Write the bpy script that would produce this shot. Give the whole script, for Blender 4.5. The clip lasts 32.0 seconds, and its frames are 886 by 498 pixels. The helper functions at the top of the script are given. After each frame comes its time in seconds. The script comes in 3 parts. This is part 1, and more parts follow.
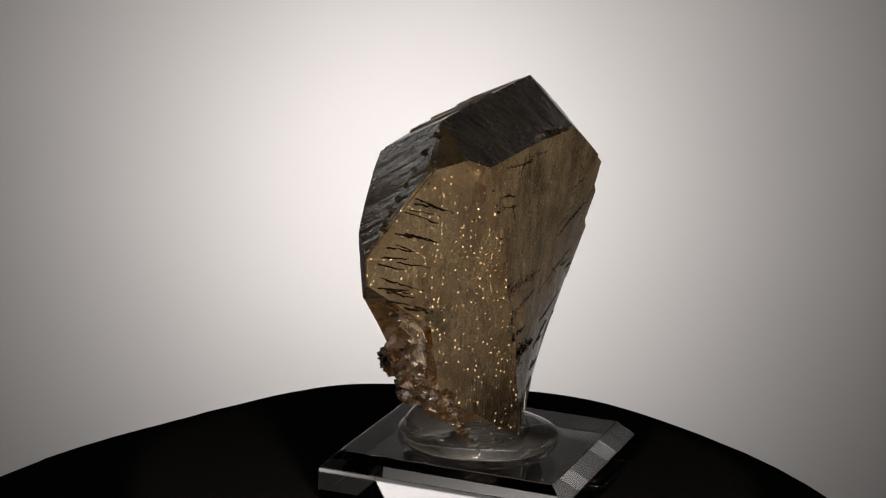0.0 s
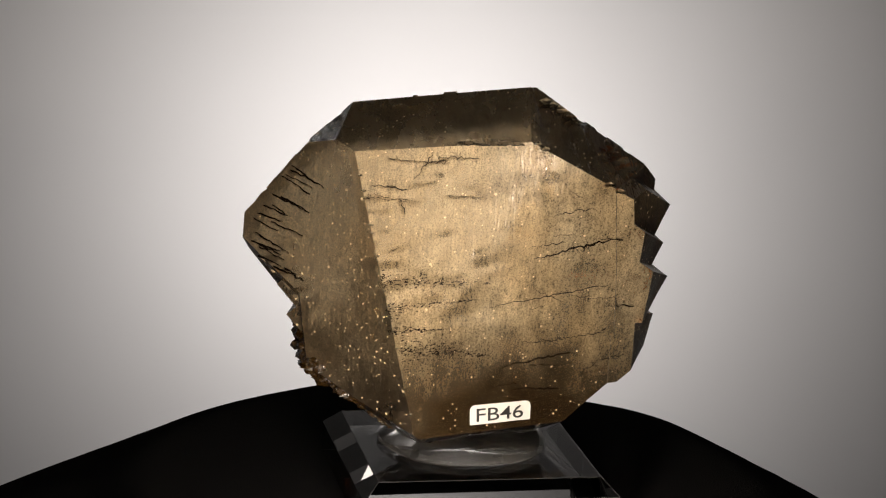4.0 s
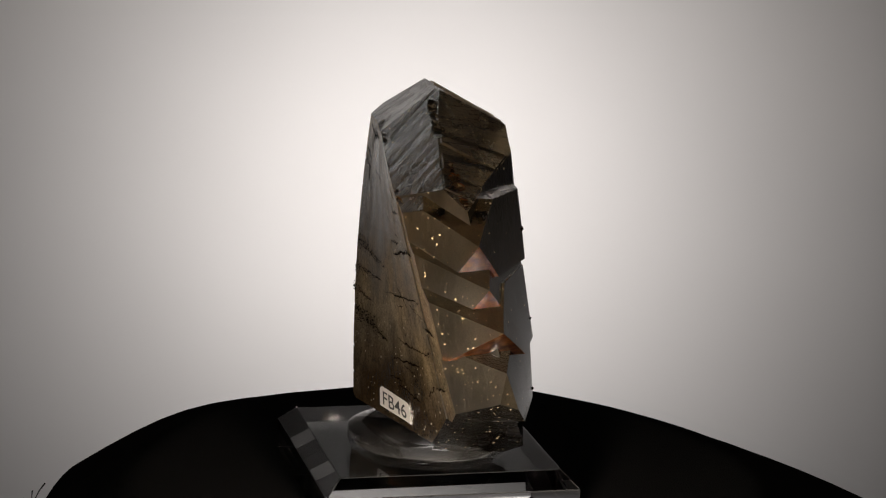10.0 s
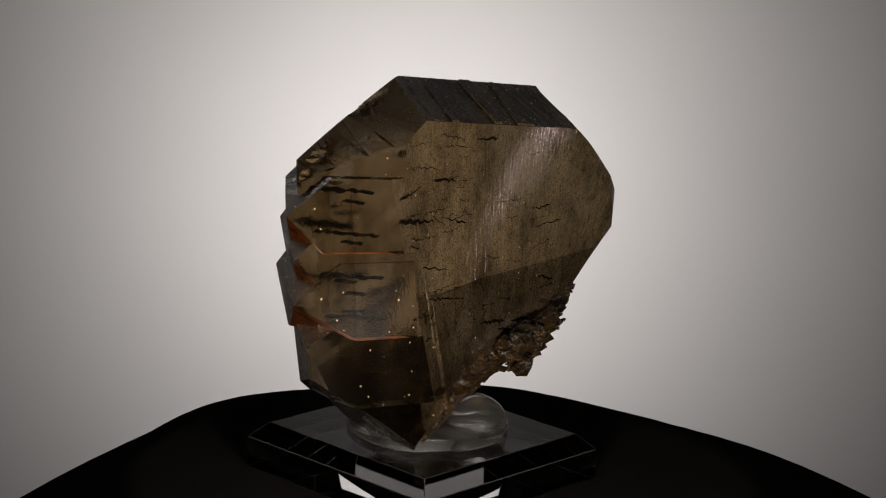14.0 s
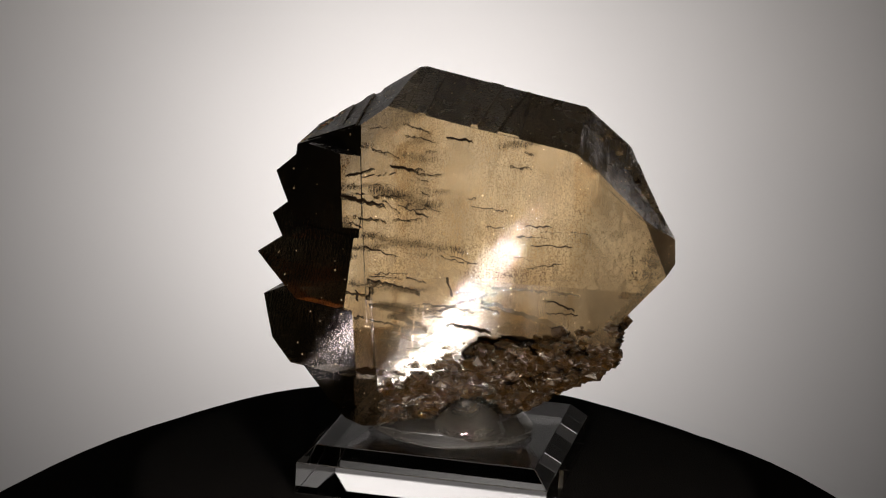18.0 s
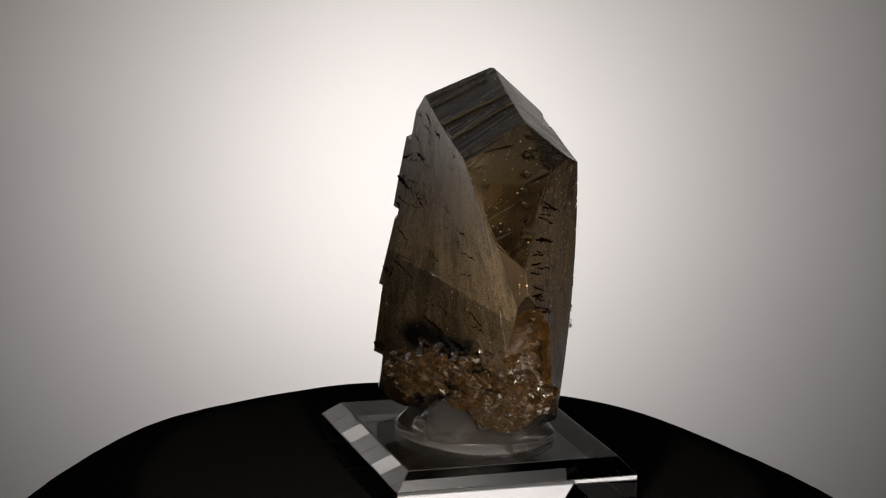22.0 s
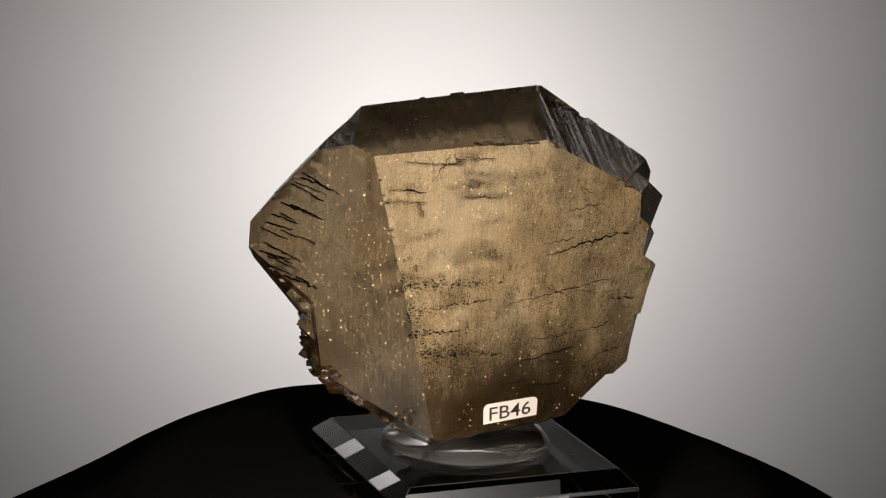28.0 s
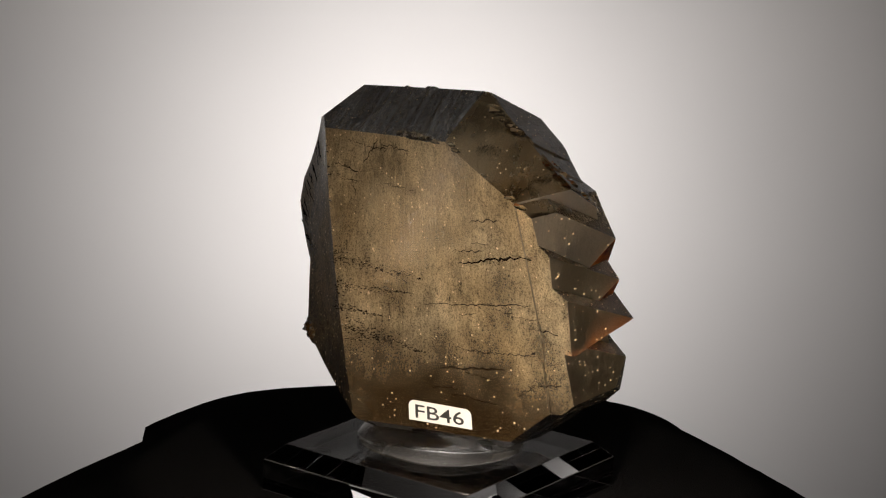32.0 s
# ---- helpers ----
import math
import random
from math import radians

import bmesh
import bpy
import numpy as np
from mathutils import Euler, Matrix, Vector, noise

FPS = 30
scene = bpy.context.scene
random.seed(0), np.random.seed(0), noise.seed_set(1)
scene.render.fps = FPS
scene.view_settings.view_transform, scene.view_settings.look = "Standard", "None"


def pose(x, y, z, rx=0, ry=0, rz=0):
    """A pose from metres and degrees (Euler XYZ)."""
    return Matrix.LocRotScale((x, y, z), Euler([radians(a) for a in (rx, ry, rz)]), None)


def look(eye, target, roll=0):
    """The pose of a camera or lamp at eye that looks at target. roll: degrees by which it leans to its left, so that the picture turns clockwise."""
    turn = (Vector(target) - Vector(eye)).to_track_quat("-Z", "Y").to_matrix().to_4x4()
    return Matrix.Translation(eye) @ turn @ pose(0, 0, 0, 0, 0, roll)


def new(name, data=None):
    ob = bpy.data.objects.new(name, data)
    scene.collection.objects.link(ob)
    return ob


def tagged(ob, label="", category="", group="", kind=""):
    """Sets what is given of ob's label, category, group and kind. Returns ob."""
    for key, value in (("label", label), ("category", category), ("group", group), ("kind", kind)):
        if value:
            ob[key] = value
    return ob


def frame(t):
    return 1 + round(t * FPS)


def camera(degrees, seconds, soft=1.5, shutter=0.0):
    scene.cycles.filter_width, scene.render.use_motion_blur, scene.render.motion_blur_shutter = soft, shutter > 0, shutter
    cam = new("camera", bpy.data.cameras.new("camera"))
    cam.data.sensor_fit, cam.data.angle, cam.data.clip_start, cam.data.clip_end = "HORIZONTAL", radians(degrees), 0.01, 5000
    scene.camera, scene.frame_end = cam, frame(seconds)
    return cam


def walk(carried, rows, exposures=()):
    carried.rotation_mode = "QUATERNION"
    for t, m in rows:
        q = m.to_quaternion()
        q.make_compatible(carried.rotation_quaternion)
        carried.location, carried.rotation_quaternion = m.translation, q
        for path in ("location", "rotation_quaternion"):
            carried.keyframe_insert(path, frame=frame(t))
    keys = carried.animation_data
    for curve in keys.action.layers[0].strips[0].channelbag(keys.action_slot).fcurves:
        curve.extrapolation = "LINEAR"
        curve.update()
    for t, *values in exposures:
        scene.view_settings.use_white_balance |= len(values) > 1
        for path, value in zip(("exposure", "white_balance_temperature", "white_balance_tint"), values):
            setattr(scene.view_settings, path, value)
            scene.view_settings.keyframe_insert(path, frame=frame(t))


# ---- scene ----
from mathutils.bvhtree import BVHTree

MM = 0.001
TURN = 360 / 24.73          # degrees a second, clockwise seen from above
SIDE = radians(-20)         # bearing of the crystal's broad face in the turntable's own frame

cam = camera(20.35, 32.0, soft=1.15)
EYE = Vector((0.0, -0.4725, 0.1666))
VIEW = look(EYE, EYE + Vector((-0.007006, 0.970019, -0.242929)), 2.75)
walk(cam, [(0.0, VIEW), (32.0, VIEW)], [(0.0, 0.0), (2.0, -0.03), (5.0, 0.18), (9.0, 0.1), (13.0, -0.2), (17.0, 0.02), (20.0, 0.18), (23.0, 0.0), (26.0, -0.08), (29.7, 0.18), (32.0, 0.1)])

# ---- light ----
world = bpy.data.worlds.new("world")
scene.world = world
world.use_nodes = True
world.node_tree.nodes["Background"].inputs[0].default_value = (0.9, 0.88, 0.86, 1)
world.node_tree.nodes["Background"].inputs[1].default_value = 0.03


def area_lamp(name, eye, target, sx, sy, watts, colour, roll=0):
    data = bpy.data.lights.new(name, "AREA")
    data.shape, data.size, data.size_y, data.energy, data.color = "RECTANGLE", sx, sy, watts, colour
    ob = new(name, data)
    ob.matrix_world = look(eye, target, roll)
    return ob


# studio lamp behind the paper backdrop
glow = bpy.data.lights.new("backdrop_lamp", "SPOT")
glow.energy, glow.color, glow.shadow_soft_size = 2.4, (1.0, 0.95, 0.925), 0.03
glow.spot_size, glow.spot_blend = radians(165), 1.0
new("backdrop_lamp", glow).matrix_world = look((-0.019, 0.665, -0.048), (-0.019, 0.3, -0.048))
# a small lamp low before the turntable and a softbox up beside the lens
area_lamp("front_lamp", (0.006, -0.118, 0.012), (0, 0, 0.045), 0.016, 0.008, 0.19, (1.0, 0.87, 0.74))
area_lamp("low_lamp", (-0.14, -0.036, 0.012), (0, 0, 0.045), 0.008, 0.004, 0.0009, (1.0, 0.82, 0.77))
area_lamp("low_panel", (0.15, -0.03, 0.018), (0, 0, 0.045), 0.022, 0.015, 0.0013, (1.0, 0.78, 0.72))
# two more behind the paper's outer ends
for x in (-0.47, 0.47):
    end = bpy.data.lights.new("end_lamp", "SPOT")
    end.energy, end.color, end.shadow_soft_size = (0.7 if x < 0 else 0.5), (1.0, 0.95, 0.92), 0.03
    end.spot_size, end.spot_blend = radians(150), 1.0
    new("end_lamp", end).matrix_world = look((x, 0.57, 0.20), (x, 0.3, 0.20))
# a lamp high behind the paper, over the picture
high = bpy.data.lights.new("high_lamp", "SPOT")
high.energy, high.color, high.shadow_soft_size = 0.6, (1.0, 0.96, 0.93), 0.03
high.spot_size, high.spot_blend = radians(150), 1.0
new("high_lamp", high).matrix_world = look((0.0, 0.58, 0.57), (0.0, 0.3, 0.57))
# rim lamps above and outside the picture
area_lamp("rim_lamp", (0.44, 0.42, 0.35), (0, 0, 0.04), 0.07, 0.07, 0.02, (1.0, 0.86, 0.78))
area_lamp("rim_lamp", (-0.45, 0.31, 0.43), (0, 0, 0.04), 0.07, 0.07, 0.015, (1.0, 0.96, 0.93))
# softboxes on both sides of the lens
area_lamp("softbox", (-0.48, -0.50, 0.15), (0, 0, 0.04), 0.16, 0.12, 0.09, (1.0, 0.93, 0.88))
area_lamp("softbox", (0.46, -0.50, 0.20), (0, 0, 0.04), 0.16, 0.12, 0.07, (1.0, 0.90, 0.82))


# ---- materials ----
def material(name, colour, rough=0.6, metal=0.0, **more):
    m = bpy.data.materials.new(name)
    m.use_nodes = True
    b = m.node_tree.nodes["Principled BSDF"]
    b.inputs["Base Color"].default_value = (*colour, 1)
    b.inputs["Roughness"].default_value = rough
    b.inputs["Metallic"].default_value = metal
    for k, v in more.items():
        b.inputs[k.replace("_", " ")].default_value = v
    return m


def nodes_of(m):
    return m.node_tree.nodes, m.node_tree.links, m.node_tree.nodes["Principled BSDF"]


def noise_node(m, scale, detail=4.0, stretch=(1, 1, 1), turn=(0, 0, 0), rough=0.55):
    n, l, _ = nodes_of(m)
    co, mp, tx = n.new("ShaderNodeTexCoord"), n.new("ShaderNodeMapping"), n.new("ShaderNodeTexNoise")
    mp.inputs["Scale"].default_value, mp.inputs["Rotation"].default_value = stretch, turn
    tx.inputs["Scale"].default_value, tx.inputs["Detail"].default_value, tx.inputs["Roughness"].default_value = scale, detail, rough
    l.new(co.outputs["Object"], mp.inputs[0]), l.new(mp.outputs[0], tx.inputs[0])
    return tx


def ramp_node(m, source, stops):
    n, l, _ = nodes_of(m)
    r = n.new("ShaderNodeValToRGB")
    while len(r.color_ramp.elements) < len(stops):
        r.color_ramp.elements.new(0.5)
    for e, (p, c) in zip(r.color_ramp.elements, stops):
        e.position, e.color = p, (*c, 1)
    l.new(source, r.inputs[0])
    return r.outputs[0]


def bump_node(m, source, strength, distance, after=None):
    n, l, b = nodes_of(m)
    k = n.new("ShaderNodeBump")
    k.inputs["Strength"].default_value, k.inputs["Distance"].default_value = strength, distance
    l.new(source, k.inputs["Height"])
    if after:
        l.new(after, k.inputs["Normal"])
    l.new(k.outputs[0], b.inputs["Normal"])
    return k.outputs[0]


def ridge_node(m, scale, bearing, long):
    """Noise drawn out across one bearing: fine parallel growth ridges."""
    n, l, _ = nodes_of(m)
    co, mp, tx = n.new("ShaderNodeTexCoord"), n.new("ShaderNodeMapping"), n.new("ShaderNodeTexNoise")
    mp.vector_type = "TEXTURE"
    mp.inputs["Rotation"].default_value, mp.inputs["Scale"].default_value = (0, 0, radians(bearing)), (1, long, long)
    tx.inputs["Scale"].default_value, tx.inputs["Detail"].default_value = scale, 3.0
    l.new(co.outputs["Object"], mp.inputs[0]), l.new(mp.outputs[0], tx.inputs[0])
    return tx


def times(m, a, b):
    n, l, _ = nodes_of(m)
    k = n.new("ShaderNodeMix")
    k.data_type, k.blend_type = "RGBA", "MULTIPLY"
    k.inputs[0].default_value = 1.0
    l.new(a, k.inputs[6]), l.new(b, k.inputs[7])
    return k.outputs[2]


def grey(a, b):
    return [(a[0], (a[1],) * 3), (b[0], (b[1],) * 3)]


def root_darkening(m):
    """0 at the crystal's root to 1 at 50 mm from it, along a wavering boundary; masks the painted darkening."""
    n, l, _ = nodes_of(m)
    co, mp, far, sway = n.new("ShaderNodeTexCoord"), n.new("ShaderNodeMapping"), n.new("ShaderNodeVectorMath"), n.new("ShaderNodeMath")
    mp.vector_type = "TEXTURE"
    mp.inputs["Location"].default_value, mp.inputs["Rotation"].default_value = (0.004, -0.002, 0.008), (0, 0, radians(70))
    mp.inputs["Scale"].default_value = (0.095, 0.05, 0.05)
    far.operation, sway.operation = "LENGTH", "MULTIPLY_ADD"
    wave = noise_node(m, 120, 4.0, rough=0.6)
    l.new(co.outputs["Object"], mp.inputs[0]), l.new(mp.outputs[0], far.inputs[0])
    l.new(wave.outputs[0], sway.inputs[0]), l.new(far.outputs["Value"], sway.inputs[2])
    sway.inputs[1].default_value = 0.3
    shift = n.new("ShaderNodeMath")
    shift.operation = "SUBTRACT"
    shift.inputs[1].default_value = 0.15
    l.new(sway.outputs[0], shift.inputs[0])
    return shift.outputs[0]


def quartz_material(name, rough, tone, veil_share, matt, relief, grit, speck_share, ridges=0.0, ior=1.544, shine=0.5, chalky=0.22):
    """Smoky quartz: clear brown glass with a frosted skin, striated upright, with etch pits and pale specks painted for
    dust and glitter.
    """
    m = material(name, (0.5, 0.34, 0.17), rough[0], 0.0, Transmission_Weight=1.0, IOR=ior, Specular_IOR_Level=shine)
    n, l, b = nodes_of(m)
    cloud = noise_node(m, 42, 5.0, (1, 1, 0.8))
    # the tint is scaled per material, so shade can be painted in
    tint = ramp_node(m, cloud.outputs[0], [(0.3, tuple(tone * c for c in (0.82, 0.58, 0.30))), (0.5, tuple(tone * c for c in (0.95, 0.72, 0.42))),
                                           (0.7, tuple(tone * c for c in (0.99, 0.80, 0.51)))])
    zone = root_darkening(m)                                             # the lower part's shade, with some smoke, painted into the tint
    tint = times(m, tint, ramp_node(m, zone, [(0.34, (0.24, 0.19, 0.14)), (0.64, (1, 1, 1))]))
    streak = noise_node(m, 2300, 2.0, (1, 1, 0.07))
    pits = noise_node(m, 3200, 3.0)
    specks = noise_node(m, 1300, 4.0, (1, 1, 0.6), rough=0.7)
    blots = noise_node(m, 330, 6.0, (1, 1, 0.5), rough=0.75)
    l.new(tint, b.inputs["Base Color"])
    skin = times(m, tint, ramp_node(m, streak.outputs[0], grey((0.36, 0.84), (0.55, 1.0))))
    skin = times(m, skin, ramp_node(m, pits.outputs[0], grey((0.34, 1 - 0.8 * grit), (0.55, 1.0))))
    skin = times(m, skin, ramp_node(m, specks.outputs[0], grey((0.30, 1 - 0.9 * grit), (0.46, 1.0))))
    skin = times(m, skin, ramp_node(m, blots.outputs[0], grey((0.30, 1 - 0.7 * grit), (0.50, 1.0))))
    gloss = noise_node(m, 120, 5.0, (1, 1, 0.5), rough=0.65)
    l.new(ramp_node(m, gloss.outputs[0], grey((0.38, rough[0]), (0.62, rough[1]))), b.inputs["Roughness"])
    steps = noise_node(m, 420, 4.0, (1, 1, 0.05))
    cross = noise_node(m, 300, 5.0, (0.4, 0.4, 1.5))
    a = bump_node(m, streak.outputs[0], 0.85 * relief, 0.00016)
    a = bump_node(m, steps.outputs[0], 0.10 * relief, 0.0004, a)
    a = bump_node(m, cross.outputs[0], 0.02 * relief, 0.0003, a)
    a = bump_node(m, specks.outputs[0], 0.16 * grit, 0.00025, a)
    if ridges:
        a = bump_node(m, ridge_node(m, 800, 80, 22).outputs[0], ridges, 0.0005, a)
        a = bump_node(m, ridge_node(m, 260, 80, 14).outputs[0], 0.7 * ridges, 0.0008, a)
    tint_layer, fog, milk, mix = n.new("ShaderNodeBsdfTranslucent"), n.new("ShaderNodeBsdfAnisotropic"), n.new("ShaderNodeMixShader"), n.new("ShaderNodeMixShader")
    fog.inputs["Roughness"].default_value = 0.5                     # light thrown back by flaws under the skin
    for cloudy in (tint_layer, fog):
        l.new(skin, cloudy.inputs[0]), l.new(a, cloudy.inputs["Normal"])
    frost = ramp_node(m, gloss.outputs[0], grey((0.36, 0.55 * veil_share), (0.66, 1.4 * veil_share)))
    milk.inputs[0].default_value = matt
    # frost thinned towards the root too, to cut its sheen
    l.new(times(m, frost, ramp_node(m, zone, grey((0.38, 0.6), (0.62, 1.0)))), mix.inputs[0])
    l.new(tint_layer.outputs[0], milk.inputs[1]), l.new(fog.outputs[0], milk.inputs[2])
    chalk, dull = n.new("ShaderNodeBsdfDiffuse"), n.new("ShaderNodeMixShader")
    dull.inputs[0].default_value = chalky
    l.new(skin, chalk.inputs[0])
    l.new(milk.outputs[0], dull.inputs[1]), l.new(chalk.outputs[0], dull.inputs[2])
    l.new(b.outputs[0], mix.inputs[1]), l.new(dull.outputs[0], mix.inputs[2])
    last = mix.outputs[0]
    # dust and glints, both painted as pale gold specks in two sizes
    for scale, share, size in ((1450, speck_share, 0.32), (650, 0.15 * speck_share, 0.22)):
        co, vo, glint, speck_mix = n.new("ShaderNodeTexCoord"), n.new("ShaderNodeTexVoronoi"), n.new("ShaderNodeBsdfPrincipled"), n.new("ShaderNodeMixShader")
        vo.inputs["Scale"].default_value = scale
        l.new(co.outputs["Object"], vo.inputs[0])
        glint.inputs["Base Color"].default_value, glint.inputs["Roughness"].default_value = (0.85, 0.64, 0.36, 1), 0.3
        keep, pick, both = n.new("ShaderNodeMath"), n.new("ShaderNodeSeparateColor"), n.new("ShaderNodeMath")
        grain, ratio = n.new("ShaderNodeMath"), n.new("ShaderNodeMath")
        grain.operation, ratio.operation = "MULTIPLY_ADD", "DIVIDE"
        grain.inputs[1].default_value, grain.inputs[2].default_value = 0.8, 0.25
        l.new(pick.outputs[1], grain.inputs[0]), l.new(vo.outputs["Distance"], ratio.inputs[0]), l.new(grain.outputs[0], ratio.inputs[1])
        spot = ramp_node(m, ratio.outputs[0], grey((size * 0.7, 1), (size, 0)))
        keep.operation, both.operation = "GREATER_THAN", "MULTIPLY"
        keep.inputs[1].default_value = 1 - share
        l.new(vo.outputs["Color"], pick.inputs[0]), l.new(pick.outputs[0], keep.inputs[0])
        l.new(spot, both.inputs[0]), l.new(keep.outputs[0], both.inputs[1])
        l.new(both.outputs[0], speck_mix.inputs[0]), l.new(last, speck_mix.inputs[1]), l.new(glint.outputs[0], speck_mix.inputs[2])
        last = speck_mix.outputs[0]
    l.new(last, n["Material Output"].inputs[0])
    return m


def sheet_material(name, thick, thin):
    """A sheet added inside the crystal to dim light passing through: clear, brown, uneven."""
    m = bpy.data.materials.new(name)
    m.use_nodes = True
    n, l = m.node_tree.nodes, m.node_tree.links
    t = n.new("ShaderNodeBsdfTransparent")
    cloud = noise_node(m, 160, 5.0)
    l.new(ramp_node(m, cloud.outputs[0], [(0.36, thick), (0.64, thin)]), t.inputs[0])
    l.new(t.outputs[0], n["Material Output"].inputs[0])
    return m


def orange_glow_material():
    """Clear quartz with the orange glow of light inside it painted on as colour."""
    m = material("orange_glow_quartz", (0.75, 0.2, 0.04), 0.3, 0.0, Transmission_Weight=1.0, IOR=1.5)
    n, l, b = nodes_of(m)
    t, mix = n.new("ShaderNodeBsdfTranslucent"), n.new("ShaderNodeMixShader")
    glow_patch = noise_node(m, 420, 4.0)
    l.new(ramp_node(m, glow_patch.outputs[0], [(0.35, (0.28, 0.05, 0.008)), (0.62, (0.95, 0.30, 0.06))]), t.inputs[0])
    mix.inputs[0].default_value = 0.55
    l.new(b.outputs[0], mix.inputs[1]), l.new(t.outputs[0], mix.inputs[2])
    l.new(mix.outputs[0], n["Material Output"].inputs[0])
    return m


def gel_material():
    """Clear gel with a little milkiness."""
    m = material("clear_gel", (0.97, 0.965, 0.95), 0.015, 0.0, Transmission_Weight=1.0, IOR=1.42)
    n, l, b = nodes_of(m)
    t, d, both, mix = n.new("ShaderNodeBsdfTranslucent"), n.new("ShaderNodeBsdfDiffuse"), n.new("ShaderNodeMixShader"), n.new("ShaderNodeMixShader")
    t.inputs[0].default_value = d.inputs[0].default_value = (0.86, 0.83, 0.78, 1)
    l.new(t.outputs[0], both.inputs[1]), l.new(d.outputs[0], both.inputs[2])
    swirl = noise_node(m, 160, 3.0)
    l.new(ramp_node(m, swirl.outputs[0], grey((0.35, 0.03), (0.65, 0.09))), mix.inputs[0])
    l.new(b.outputs[0], mix.inputs[1]), l.new(both.outputs[0], mix.inputs[2])
    l.new(mix.outputs[0], n["Material Output"].inputs[0])
    return m


def crust_material():
    """Glassy brown granules, clear in places and iron-stained in others."""
    m = material("brown_crust", (0.3, 0.17, 0.06), 0.25, 0.0, Transmission_Weight=0.6, IOR=1.45, Specular_IOR_Level=0.18)
    n, l, b = nodes_of(m)
    patch = noise_node(m, 300, 5.0, rough=0.65)
    l.new(ramp_node(m, patch.outputs[0], [(0.34, (0.013, 0.007, 0.002)), (0.54, (0.05, 0.024, 0.005)), (0.78, (0.24, 0.12, 0.026))]), b.inputs["Base Color"])
    wear = noise_node(m, 500, 3.0)
    l.new(ramp_node(m, wear.outputs[0], grey((0.4, 0.12), (0.62, 0.5))), b.inputs["Roughness"])
    l.new(ramp_node(m, patch.outputs[0], grey((0.4, 0.4), (0.68, 0.85))), b.inputs["Transmission Weight"])
    grit = noise_node(m, 1500, 4.0)
    bump_node(m, grit.outputs[0], 0.5, 0.0003)
    return m


def velvet_material():
    m = material("black_velvet", (0.022, 0.0212, 0.0206), 1.0, 0.0, Specular_IOR_Level=0.0)
    fuzz = noise_node(m, 3000, 2.0)
    bump_node(m, fuzz.outputs[0], 0.6, 0.0004)
    return m


def paper_material():
    m = bpy.data.materials.new("translucent_paper")
    m.use_nodes = True
    n, l = m.node_tree.nodes, m.node_tree.links
    b = n["Principled BSDF"]
    b.inputs["Base Color"].default_value, b.inputs["Roughness"].default_value = (0.78, 0.76, 0.75, 1), 0.9
    t, mix = n.new("ShaderNodeBsdfTranslucent"), n.new("ShaderNodeMixShader")
    t.inputs[0].default_value = (0.80, 0.785, 0.775, 1)
    mix.inputs[0].default_value = 0.55
    fibre = noise_node(m, 9, 5.0)
    l.new(ramp_node(m, fibre.outputs[0], [(0.3, (0.78, 0.765, 0.755)), (0.7, (0.82, 0.805, 0.795))]), t.inputs[0])
    l.new(b.outputs[0], mix.inputs[1]), l.new(t.outputs[0], mix.inputs[2])
    l.new(mix.outputs[0], n["Material Output"].inputs[0])
    return m


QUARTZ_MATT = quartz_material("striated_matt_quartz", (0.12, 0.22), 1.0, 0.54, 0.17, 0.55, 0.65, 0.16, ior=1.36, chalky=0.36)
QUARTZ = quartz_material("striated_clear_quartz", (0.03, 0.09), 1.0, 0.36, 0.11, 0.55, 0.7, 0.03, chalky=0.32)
# ends, bevels and side: same quartz, shade painted in as darker tint
QUARTZ_ENDS = quartz_material("shaded_ridged_quartz", (0.2, 0.32), 0.3, 0.12, 0.25, 0.5, 0.9, 0.16, 0.5, ior=1.22, shine=0.12)
QUARTZ_BEVEL = quartz_material("shaded_frosted_quartz", (0.34, 0.5), 0.34, 0.24, 0.06, 0.5, 1.0, 0.30, ior=1.3, shine=0.15, chalky=0.35)
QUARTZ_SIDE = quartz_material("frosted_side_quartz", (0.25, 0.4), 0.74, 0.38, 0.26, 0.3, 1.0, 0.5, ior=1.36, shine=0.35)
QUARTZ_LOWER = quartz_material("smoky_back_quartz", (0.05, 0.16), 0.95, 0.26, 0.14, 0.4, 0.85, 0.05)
# back bevels: their darkness is painted into the tint as well
QUARTZ_MIRROR = quartz_material("shaded_glossy_quartz", (0.02, 0.06), 0.18, 0.14, 0.15, 0.15, 0.9, 0.05)
QUARTZ_ORANGE = orange_glow_material()
TINT_SHEET = sheet_material("brown_tint_sheet", (0.62, 0.52, 0.38), (0.90, 0.83, 0.72))
DARK_SHEET = sheet_material("dark_tint_sheet", (0.14, 0.095, 0.05), (0.66, 0.54, 0.38))
FISSURE = material("dark_fissure", (0.008, 0.005, 0.003), 0.7, 0.0, Specular_IOR_Level=0.0)
CRUST = crust_material()
VELVET = velvet_material()
PAPER = paper_material()
ACRYLIC = material("clear_acrylic", (0.985, 0.99, 0.99), 0.0, 0.0, Transmission_Weight=1.0, IOR=1.49)
EDGE = material("ground_acrylic_edge", (0.8, 0.8, 0.8), 0.12, 0.0, Transmission_Weight=0.95, IOR=1.49)
GEL = gel_material()
TABLE = material("dark_table_paint", (0.03, 0.03, 0.03), 0.6)
WALLS = material("dim_wall_paint", (0.10, 0.10, 0.10), 0.9)
STICKER = material("white_sticker_paper", (0.78, 0.74, 0.68), 0.6)
INK = material("black_ink", (0.02, 0.018, 0.015), 0.5)


